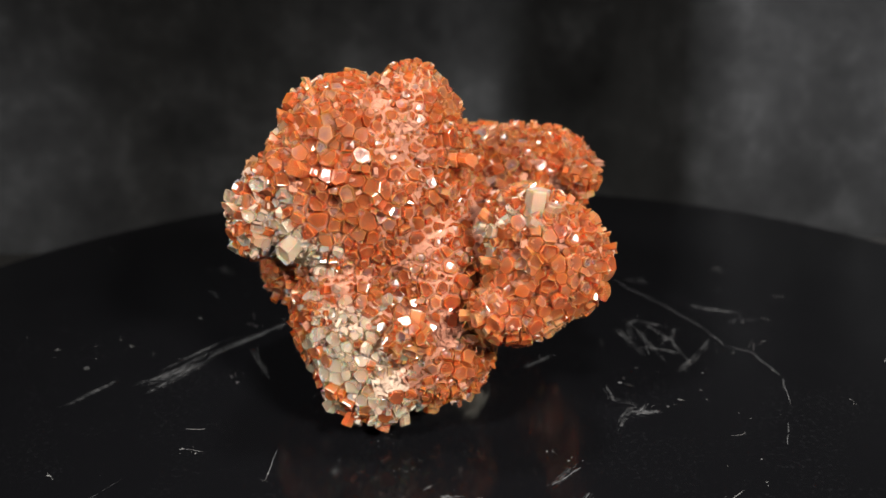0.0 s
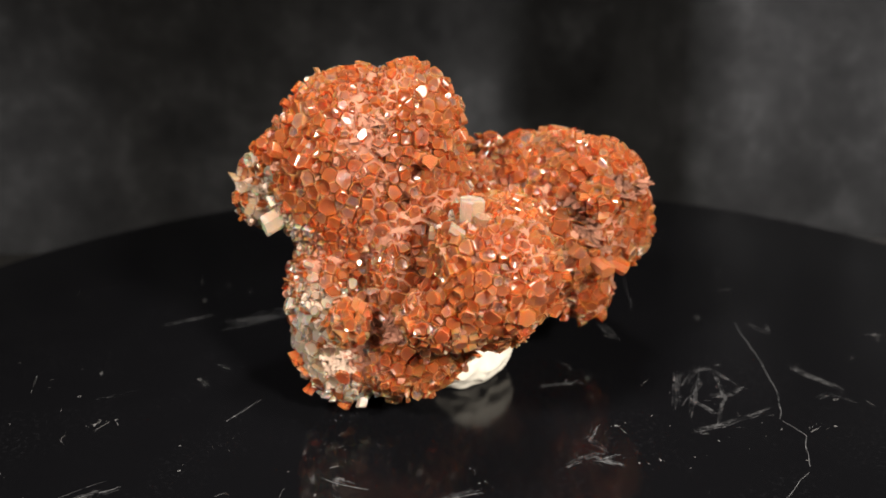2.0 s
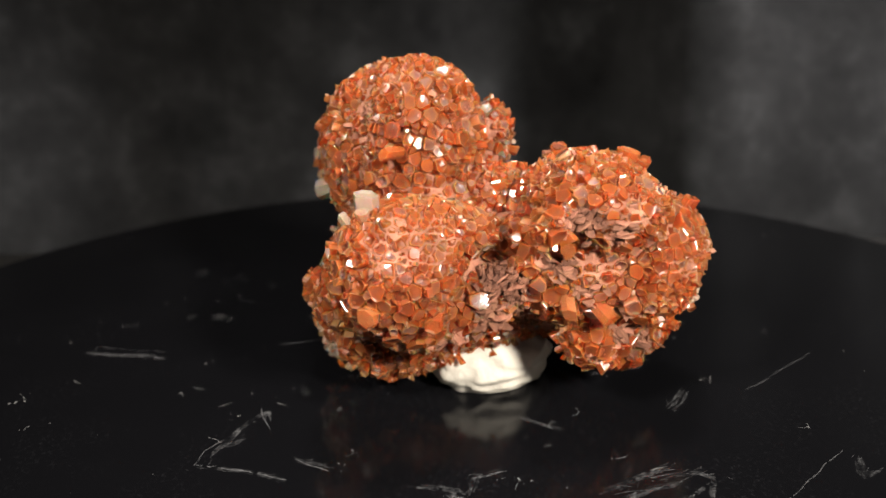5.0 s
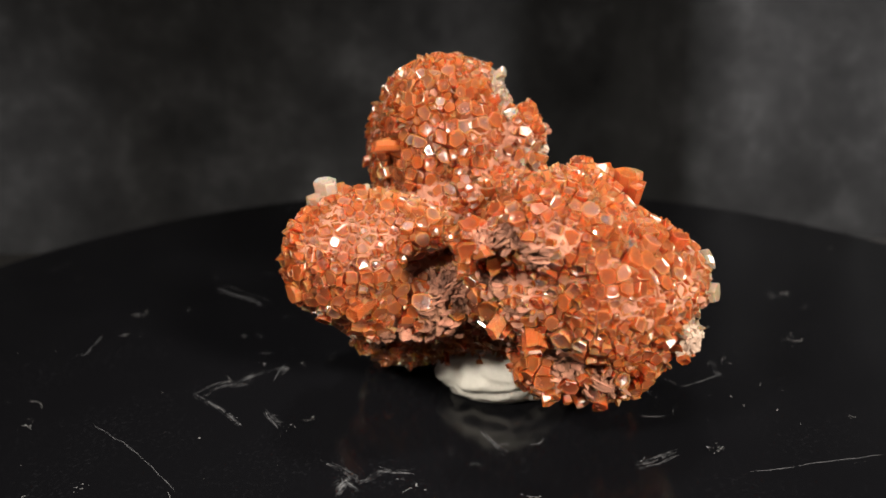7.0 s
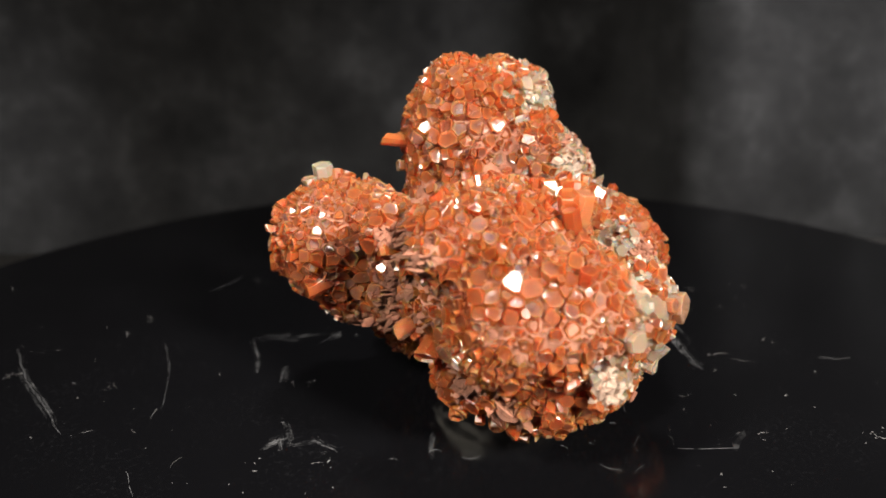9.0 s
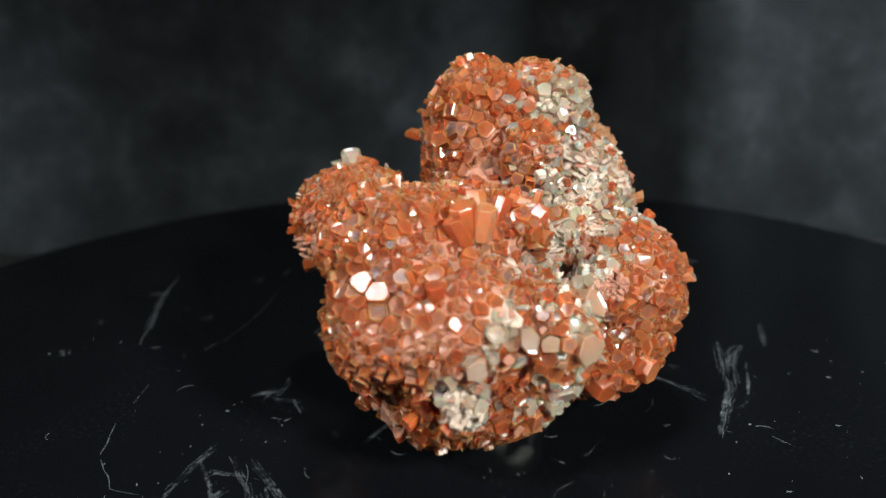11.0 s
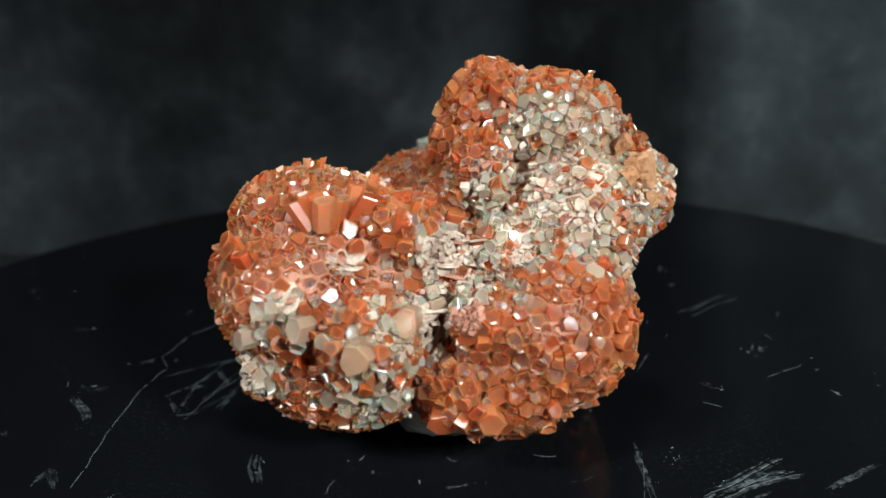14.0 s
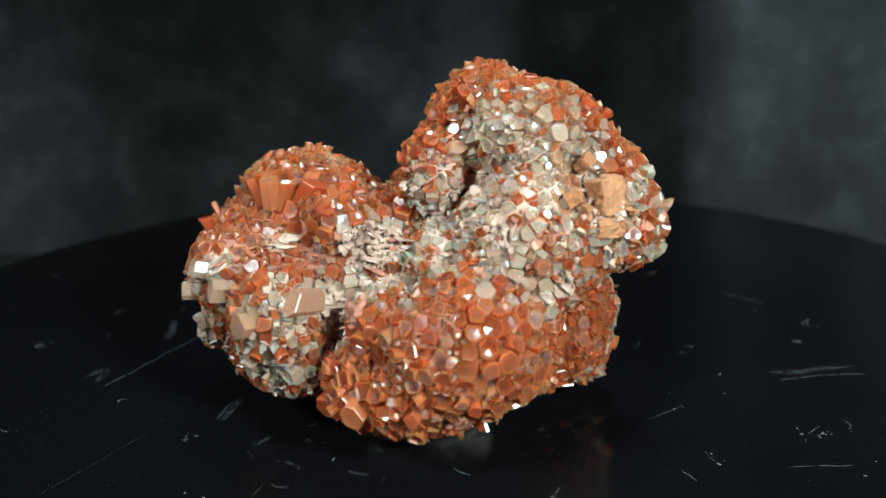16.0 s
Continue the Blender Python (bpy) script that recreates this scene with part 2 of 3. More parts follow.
scratch([(0.0115, -0.0473), (0.0055, -0.0428), (-0.0016, -0.0376)], 0.0007)
scratch([(-0.0088, 0.0434), (-0.0119, 0.0476), (-0.0156, 0.0514)], 0.00045)
scratch([(-0.0494, 0.0206), (-0.0438, 0.0262), (-0.0381, 0.0335)], 0.0009)
scratch([(0.0369, -0.0109), (0.0353, -0.0106), (0.0336, -0.0104)], 0.0009)
scratch([(0.0569, -0.0224), (0.0578, -0.0197), (0.0599, -0.0150)], 0.00045)
scratch([(-0.0587, 0.0489), (-0.0601, 0.0518), (-0.0628, 0.0537)], 0.00045)
scratch([(-0.0506, 0.0156), (-0.0551, 0.0089), (-0.0605, -0.0004)], 0.0009)
scratch([(-0.0561, 0.0101), (-0.0590, 0.0054), (-0.0626, 0.0028)], 0.0009)
scratch([(-0.0343, 0.0167), (-0.0323, 0.0193), (-0.0300, 0.0212)], 0.00025)
scratch([(-0.0366, 0.0044), (-0.0407, 0.0129), (-0.0440, 0.0190)], 0.0007)
scratch([(-0.0419, 0.0269), (-0.0460, 0.0230), (-0.0513, 0.0181)], 0.0009)
scratch([(-0.0454, 0.0235), (-0.0492, 0.0190), (-0.0523, 0.0144)], 0.0009)
scratch([(-0.0511, 0.0190), (-0.0563, 0.0104), (-0.0633, 0.0034)], 0.0009)
scratch([(-0.0560, 0.0094), (-0.0587, 0.0069), (-0.0636, 0.0042)], 0.0009)
scratch([(-0.0389, 0.0070), (-0.0410, 0.0148), (-0.0431, 0.0210)], 0.00025)
scratch([(-0.0351, -0.0536), (-0.0386, -0.0612), (-0.0434, -0.0690)], 0.00045)
scratch([(-0.0544, -0.0289), (-0.0572, -0.0331), (-0.0603, -0.0377)], 0.00025)
scratch([(-0.0308, -0.0302), (-0.0309, -0.0253), (-0.0305, -0.0212)], 0.00045)
scratch([(0.0402, 0.0314), (0.0418, 0.0207), (0.0412, 0.0125)], 0.00025)
scratch([(0.0153, -0.0327), (0.0178, -0.0307), (0.0209, -0.0281)], 0.00045)
scratch([(0.0118, -0.0495), (0.0160, -0.0422), (0.0215, -0.0342)], 0.00045)
scratch([(0.0118, -0.0492), (0.0081, -0.0474), (0.0056, -0.0441)], 0.00025)
scratch([(0.0257, -0.0622), (0.0328, -0.0492), (0.0420, -0.0364)], 0.00025)
scratch([(0.0016, -0.0825), (-0.0006, -0.0813), (-0.0090, -0.0834)], 0.00045)
scratch([(0.0358, -0.0115), (0.0337, -0.0106), (0.0357, -0.0080)], 0.0009)
scratch([(0.0188, 0.0535), (0.0136, 0.0647), (0.0096, 0.0750)], 0.00025)
scratch([(0.0149, -0.0329), (0.0184, -0.0297), (0.0195, -0.0276)], 0.0007)
scratch([(0.0006, -0.0390), (-0.0028, -0.0354), (0.0013, -0.0360)], 0.0007)
scratch([(0.0332, -0.0114), (0.0353, -0.0103), (0.0376, -0.0104)], 0.0009)
scratch([(-0.0043, -0.0367), (-0.0002, -0.0368), (0.0043, -0.0358)], 0.00045)
scratch([(0.0544, 0.0399), (0.0605, 0.0360), (0.0680, 0.0323)], 0.0007)
scratch([(0.0629, 0.0262), (0.0650, 0.0311), (0.0697, 0.0296)], 0.0007)
scratch([(0.0051, -0.0444), (0.0077, -0.0437), (0.0058, -0.0412)], 0.0007)
scratch([(0.0286, -0.0166), (0.0327, -0.0094), (0.0361, -0.0089)], 0.0007)
scratch([(-0.0166, 0.0489), (-0.0211, 0.0499), (-0.0139, 0.0512)], 0.0007)
scratch([(0.0350, -0.0086), (0.0299, -0.0055), (0.0297, 0.0002)], 0.0007)
scratch([(0.0201, 0.0352), (0.0183, 0.0384), (0.0150, 0.0421)], 0.0007)
scratch([(0.0142, 0.0080), (0.0191, 0.0119), (0.0204, 0.0140)], 0.0007)
scratch([(-0.0454, 0.0276), (-0.0512, 0.0224), (-0.0605, 0.0092)], 0.0007)
scratch([(-0.0503, 0.0160), (-0.0567, 0.0081), (-0.0631, 0.0035)], 0.0007)
scratch([(-0.0667, 0.0069), (-0.0705, 0.0018), (-0.0752, -0.0056)], 0.0007)
scratch([(0.0479, 0.0578), (0.0494, 0.0532), (0.0436, 0.0576)], 0.0007)


def dust():
    """Specks and short fibres lying on the disc."""
    rng = np.random.default_rng(7)
    verts, faces = [], []

    def speck(x, y, size, long, turn):
        k = len(verts)
        c, s = math.cos(turn), math.sin(turn)
        for a, b_ in ((-long, -1), (long, -0.7), (0.8 * long, 1), (-0.9 * long, 0.8)):
            px, py = a * size * 0.5, b_ * size * 0.5
            verts.append((x + c * px - s * py, y + s * px + c * py, 0.00003))
        verts.append((x, y, 0.00003 + size * 0.3))
        faces.extend([(k + i, k + (i + 1) % 4, k + 4) for i in range(4)])

    def fibre(x, y, long, width, turn, bend):
        """A short curved thread lying on the disc."""
        last = None
        for i in range(7):
            c, s_ = math.cos(turn), math.sin(turn)
            row = len(verts)
            w = width * (0.5 + 0.5 * math.sin(math.pi * (i + 0.5) / 7))
            verts.extend([(x + s_ * w / 2, y - c * w / 2, 0.00003), (x, y, 0.00003 + w * 0.5), (x - s_ * w / 2, y + c * w / 2, 0.00003)])
            if last is not None:
                faces.extend([(last, row, row + 1, last + 1), (last + 1, row + 1, row + 2, last + 2)])
            last = row
            x, y, turn = x + c * long / 6, y + s_ * long / 6, turn + bend / 6

    for _ in range(1300):
        r, a = R * 0.97 * math.sqrt(rng.random()), 2 * math.pi * rng.random()
        x, y = r * math.cos(a), r * math.sin(a)
        if noise.noise((x * 30, y * 30, 9.0)) < 0.02:
            continue
        speck(x, y, 0.00008 + 0.00022 * rng.random() ** 5, 1 + 4 * rng.random() ** 5, 6.3 * rng.random())
    for _ in range(95):
        r, a = 0.022 + 0.075 * rng.random(), 2 * math.pi * rng.random()
        x, y = r * math.cos(a), r * math.sin(a)
        grit = rng.random() < 0.35
        if rng.random() < 0.6:
            fibre(x, y, rng.uniform(0.0008, 0.0040), rng.uniform(0.00004, 0.00010), 6.3 * rng.random(), rng.normal(0, 1.4))
        for _k in range(int(rng.integers(4, 16)) if grit else 1):
            speck(x + rng.normal(0, 0.0011), y + rng.normal(0, 0.0009), 0.00009 + 0.0003 * rng.random() ** 4, 1 + 2 * rng.random() ** 3, 6.3 * rng.random())
    ob = new("dust", mesh_of("dust", verts, faces, [DUST]))
    ob.parent = turntable
    return tagged(ob, "pale dust specks", kind="stuff")


dust()


# ---- the putty that props the specimen ----
def putty_lump():
    bm = bmesh.new()
    bmesh.ops.create_icosphere(bm, subdivisions=5, radius=1)
    for v in bm.verts:
        d = v.co.copy()
        n = 0.10 * noise.noise(d * 1.7) + 0.05 * noise.noise(d * 4.0 + Vector((2, 0, 5)))
        crease = 0.05 * abs(math.sin(7 * d.z + 3 * noise.noise(d * 2.2)))
        d *= 1 + n - crease
        flat = max(-0.62, d.z)
        v.co = Vector((d.x * 0.0115, d.y * 0.0125, (flat + 0.62) * 0.0078 + 0.00002))
    ob = part("putty", bm, PUTTY, None, smooth=True)
    return tagged(ob, "lump of soft white putty under the specimen", "putty")


putty = putty_lump()
for v in putty.data.vertices:
    v.co += Vector((-0.0035, 0.0085, 0))

# ---- the specimen: radiating crystal balls grown into one another ----
specimen = new("mineral_specimen")
tagged(specimen, "orange-red aragonite cluster of hexagonal crystals with pale patches", "mineral")
LOBES = []


def lobe(x, y, z, rx, ry, rz):
    LOBES.append(np.array((x, y, z, rx, ry, rz)))


lobe(-0.0066, -0.0032, 0.0454, 0.0102, 0.0117, 0.0180)
lobe(-0.0179, -0.0046, 0.0527, 0.0100, 0.0121, 0.0088)
lobe(-0.0235, 0.0001, 0.0368, 0.0118, 0.0138, 0.0127)
lobe(0.0161, -0.0144, 0.0316, 0.0105, 0.0107, 0.0106)
lobe(0.0132, 0.0213, 0.0395, 0.0163, 0.0116, 0.0081)
lobe(0.0116, 0.0240, 0.0293, 0.0144, 0.0214, 0.0127)
lobe(-0.0034, 0.0357, 0.0258, 0.0077, 0.0077, 0.0081)
lobe(-0.0268, 0.0138, 0.0240, 0.0114, 0.0144, 0.0123)
lobe(-0.0173, 0.0198, 0.0165, 0.0133, 0.0142, 0.0086)
lobe(-0.0138, -0.0158, 0.0133, 0.0094, 0.0079, 0.0099)
lobe(-0.0023, -0.0100, 0.0136, 0.0096, 0.0123, 0.0093)
lobe(-0.0021, 0.0071, 0.0253, 0.0123, 0.0256, 0.0186)
lobe(0.0252, 0.0088, 0.0396, 0.0033, 0.0033, 0.0033)
lobe(-0.0175, -0.0115, 0.0427, 0.0141, 0.0084, 0.0140)
lobe(0.0184, 0.0206, 0.0168, 0.0056, 0.0064, 0.0058)
lobe(-0.0178, -0.0088, 0.0202, 0.0107, 0.0115, 0.0132)
lobe(0.0049, 0.0311, 0.0166, 0.0134, 0.0102, 0.0084)
lobe(-0.0112, 0.0112, 0.0473, 0.0055, 0.0050, 0.0069)
lobe(0.0131, 0.0285, 0.0144, 0.0067, 0.0080, 0.0064)
lobe(-0.0070, -0.0233, 0.0211, 0.0039, 0.0037, 0.0039)
lobe(-0.0329, -0.0117, 0.0395, 0.0045, 0.0073, 0.0074)
lobe(0.0233, 0.0294, 0.0292, 0.0058, 0.0077, 0.0088)
lobe(0.0120, 0.0412, 0.0198, 0.0034, 0.0035, 0.0035)
lobe(-0.0182, 0.0252, 0.0277, 0.0059, 0.0058, 0.0060)
lobe(-0.0114, -0.0167, 0.0070, 0.0034, 0.0034, 0.0033)
lobe(0.0133, -0.0089, 0.0369, 0.0080, 0.0125, 0.0057)
lobe(-0.0029, 0.0238, 0.0400, 0.0059, 0.0058, 0.0049)
lobe(0.0098, -0.0213, 0.0252, 0.0073, 0.0062, 0.0053)
lobe(0.0010, 0.0134, 0.0327, 0.0033, 0.0033, 0.0033)
lobe(-0.0280, -0.0148, 0.0471, 0.0033, 0.0034, 0.0033)
lobe(0.0115, -0.0010, 0.0245, 0.0072, 0.0100, 0.0080)
lobe(0.0140, -0.0110, 0.0220, 0.0070, 0.0065, 0.0056)
lobe(-0.0150, 0.0128, 0.0345, 0.0055, 0.0055, 0.0060)
LOBES_C = np.array([l[:3] for l in LOBES])
LOBES_R = np.array([l[3:] for l in LOBES])


def depth_in(points, i):
    """About how far points lie outside lobe i (negative: inside)."""
    q = (points - LOBES_C[i]) / LOBES_R[i]
    n = np.sqrt((q * q).sum(1))
    g = np.sqrt(((q / LOBES_R[i]) ** 2).sum(1))
    return n * (n - 1) / np.maximum(g, 1e-9)


BLEND = 0.0011


def outside(points):
    """How far points lie outside the specimen, whose lobes run into one another with rounded creases."""
    total = np.zeros(len(points))
    for i in range(len(LOBES)):
        total += np.exp(np.clip(-depth_in(points, i) / BLEND, -60, 60))
    return 0.00005 - BLEND * np.log(total)


def settle(points, height=0.0, rounds=4):
    """Points brought to a height over the specimen's surface, and the normals there."""
    p = points.copy()
    for _ in range(rounds):
        here = outside(p)
        g = np.stack([outside(p + e) - here for e in np.eye(3) * 0.00005], 1)
        g /= np.maximum(np.linalg.norm(g, axis=1, keepdims=True), 1e-12)
        p -= g * np.clip(here - height, -0.002, 0.002)[:, None]
    return p, g


# patches where the crystals are pale and the matrix is grey: centre and reach
PATCHES = []


def patch(x, y, z, reach, strength):
    PATCHES.append((np.array((x, y, z)), reach, strength))


patch(-0.0135, -0.0205, 0.0140, 0.0085, 0.85)
patch(-0.0120, -0.0195, 0.0050, 0.0080, 0.9)
patch(-0.0300, -0.0140, 0.0370, 0.0090, 0.8)
patch(-0.0225, 0.0065, 0.0500, 0.0125, 0.85)
patch(-0.0330, -0.0060, 0.0430, 0.0120, 0.85)
patch(-0.0150, 0.0135, 0.0430, 0.0085, 0.8)
patch(-0.0240, 0.0080, 0.0370, 0.0110, 0.9)
patch(-0.0120, 0.0220, 0.0340, 0.0100, 0.9)
patch(-0.0070, 0.0380, 0.0280, 0.0080, 0.9)
patch(-0.0050, 0.0400, 0.0180, 0.0075, 0.9)
patch(0.0075, 0.0430, 0.0310, 0.0050, 0.7)
patch(0.0130, 0.0440, 0.0200, 0.0055, 0.9)
patch(-0.0180, -0.0170, 0.0200, 0.0085, 0.9)
patch(-0.0190, -0.0180, 0.0120, 0.0080, 0.9)
patch(-0.0200, 0.0060, 0.0560, 0.0070, 0.9)
patch(-0.0273, -0.0030, 0.0497, 0.0085, 0.9)
patch(-0.0305, -0.0075, 0.0440, 0.0070, 0.9)
patch(-0.0240, 0.0080, 0.0430, 0.0080, 0.9)
patch(-0.0270, 0.0090, 0.0350, 0.0070, 0.9)
patch(-0.0300, 0.0010, 0.0480, 0.0070, 0.85)
patch(-0.0270, 0.0060, 0.0330, 0.0080, 0.95)
patch(-0.0130, 0.0120, 0.0345, 0.0080, 0.95)
patch(-0.0097, 0.0204, 0.0363, 0.0060, 0.95)
patch(-0.0084, 0.0289, 0.0267, 0.0060, 0.9)
patch(0.0060, 0.0421, 0.0330, 0.0040, 0.8)
patch(-0.0310, 0.0000, 0.0170, 0.0050, 0.6)
patch(-0.0150, -0.0215, 0.0190, 0.0060, 0.8)
patch(-0.0240, -0.0170, 0.0330, 0.0055, 0.8)
patch(0.0080, -0.0150, 0.0370, 0.0055, 0.7)


def paleness(points):
    w = np.zeros(len(points))
    for c, reach, s in PATCHES:
        d = np.linalg.norm(points - c, axis=1) / reach
        w = np.maximum(w, 0.95 * s * np.clip(1.55 - d * 1.25, 0, 1))
    return w


def flush(p):
    """How far the earthy matrix has filled up the gaps between the crystals: 0 not, 1 to their tops."""
    return min(1.0, max(0.0, 0.40 + 2.2 * noise.noise(Vector(p) * 75 + Vector((3, 8, 1)))))


def swell(p):
    """Low bumps of the whole surface."""
    return 0.0008 * noise.noise(Vector(p) * 60 + Vector((9, 2, 4)))


def matrix_rock():
    """The earthy heart of each crystal ball, a little smaller than the ball."""
    bm = bmesh.new()
    bmesh.ops.create_icosphere(bm, subdivisions=5, radius=1)
    ball = [v.co.copy() for v in bm.verts]
    tris = [[v.index for v in f.verts] for f in bm.faces]
    bm.free()
    corners = np.array(tris)
    ball = np.array([tuple(v) for v in ball])
    for c, r in zip(LOBES_C, LOBES_R):
        raw = ball * r + c
        near = outside(raw) > -0.004
        skin, up = settle(raw[near])
        raw[near] = skin
        push = np.zeros_like(raw)
        push[near] = up
        verts = []
        for q, d in zip(raw, push):
            p = Vector(q)
            n = 0.0003 * noise.noise(p * 140) + 0.0004 * noise.noise(p * 420) + 0.0004 * noise.noise(p * 1100)
            verts.append(p + Vector(d) * (n - 0.0014 + 0.0007 * flush(p) + swell(p)))
        mid = np.array(verts)[corners].mean(1)
        rough = np.array([noise.noise(Vector(p) * 180) for p in mid])
        ob = new("matrix_lobe", mesh_of("matrix_lobe", verts, tris, [SALMON, CRUST, RUST, BROWN], kind_of_rock(mid, rough)))
        ob.parent = specimen



def crystal_shape(rng, outline=None):
    """A column with a bevelled rim and a sunken, zoned top, from z 0 to 1: corners, faces, zone of each corner. Without an outline it is pseudo-hexagonal, of radius 1."""
    if outline is None:
        rad = [rng.uniform(0.85, 1.12) for _ in range(6)]
        wide = rng.uniform(0.8, 1.15)
        outline = [(r * math.cos(a) * wide, r * math.sin(a) / wide) for r, a in zip(rad, [math.radians(60 * i + rng.uniform(-11, 11)) for i in range(6)])]
    n = len(outline)
    cx, cy = sum(p[0] for p in outline) / n, sum(p[1] for p in outline) / n
    tx, ty = rng.normal(0, 0.05), rng.normal(0, 0.05)
    dip = rng.choice([0.0, rng.uniform(0.005, 0.03), rng.uniform(0.03, 0.08), rng.uniform(0.08, 0.20)])
    ix, iy = rng.uniform(-0.08, 0.08), rng.uniform(-0.08, 0.08)
    # Zone 0.5 at the foot paints the sides darker down in the gaps.
    verts, rings = [], ((0.72, 0.0, 0.5), (1.0, 0.965, 0.03), (0.93, 1.0, 0.0), (0.68, 1.0 - 0.75 * dip, 0.55))
    for scale, z, _ in rings:
        for x, y in outline:
            x, y = cx + scale * (x - cx), cy + scale * (y - cy)
            verts.append((x, y, z + (tx * x + ty * y if z > 0.5 else 0)))
    verts.append((cx + ix, cy + iy, 1.0 - dip))
    faces = [(n * ring + i, n * ring + (i + 1) % n, n * ring + n + (i + 1) % n, n * ring + n + i) for ring in range(3) for i in range(n)]
    faces += [(3 * n + i, 3 * n + (i + 1) % n, 4 * n) for i in range(n)] + [tuple(reversed(range(n)))]
    return np.array(verts), faces, [z for _, _, z in rings for _i in range(n)] + [1.0]


def zoned(me, zones):
    """Gives a mesh the colour zone of each corner: 0 skin, 1 heart."""
    a = me.attributes.new("zone", "FLOAT", "POINT")
    a.data.foreach_set("value", np.asarray(zones, np.float32))
    return me


SHAPES = [crystal_shape(np.random.default_rng(100 + i)) for i in range(36)]


BARE = []


def bare(x, y, z, reach):
    """A place where the crust has no crystals."""
    BARE.append((Vector((x, y, z)), reach))


bare(0.0255, 0.0120, 0.0400, 0.0032)
bare(0.0225, 0.0080, 0.0355, 0.0030)
bare(0.0265, 0.0190, 0.0375, 0.0025)
bare(0.0031, -0.0033, 0.0342, 0.0040)
bare(-0.0335, -0.0050, 0.0440, 0.0045)
bare(-0.0191, 0.0136, 0.0349, 0.0030)
bare(-0.0088, 0.0242, 0.0370, 0.0035)
bare(0.0142, 0.0439, 0.0198, 0.0035)
bare(0.0113, -0.0150, 0.0370, 0.0025)
bare(0.0200, 0.0200, 0.0160, 0.0040)


FLAKY = []


def flaky(x, y, z, reach, brown):
    """A place of broken, layered crust: bare of crystals, brown or tan."""
    FLAKY.append((Vector((x, y, z)), reach, brown))
    BARE.append((Vector((x, y, z)), reach))


flaky(0.0185, 0.0030, 0.0275, 0.0045, True)
flaky(0.0180, 0.0035, 0.0205, 0.0045, True)
flaky(0.0170, -0.0060, 0.0160, 0.0040, True)
flaky(0.0235, 0.0112, 0.0319, 0.0025, True)
flaky(0.0250, 0.0155, 0.0275, 0.0022, True)
flaky(0.0230, 0.0235, 0.0180, 0.0032, True)
flaky(0.0200, 0.0292, 0.0142, 0.0030, True)
flaky(0.0262, 0.0150, 0.0400, 0.0026, True)
flaky(0.0294, 0.0200, 0.0393, 0.0018, True)
flaky(0.0205, 0.0111, 0.0375, 0.0022, True)
flaky(0.0246, 0.0240, 0.0235, 0.0020, True)
flaky(-0.0322, 0.0223, 0.0150, 0.0028, True)
flaky(-0.0128, 0.0115, 0.0345, 0.0035, False)
flaky(-0.0100, 0.0200, 0.0363, 0.0034, False)
flaky(-0.0205, 0.0135, 0.0345, 0.0030, False)
flaky(0.0060, 0.0421, 0.0335, 0.0017, False)
flaky(0.0012, 0.0330, 0.0368, 0.0022, False)
flaky(-0.0084, 0.0285, 0.0275, 0.0028, False)
flaky(-0.0335, 0.0040, 0.0325, 0.0024, False)
flaky(-0.0215, 0.0095, 0.0455, 0.0020, False)


def kind_of_rock(points, rough):
    """Which of the four rocks lies at each point: 0 salmon, 1 tan, 2 rusty, 3 brown."""
    index = np.where(paleness(points) + 0.3 * rough > 0.5, 1, 0)
    rusty = np.linalg.norm(points - np.array((-0.0335, -0.0035, 0.0430)), axis=1) < 0.0065
    index = np.where(rusty & (rough > -0.1), 2, index)
    for c, reach, brown in FLAKY:
        there = np.linalg.norm(points - np.array(c), axis=1) < reach * (1.25 + 0.5 * rough)
        index = np.where(there, 3 if brown else 1, index)
    return index


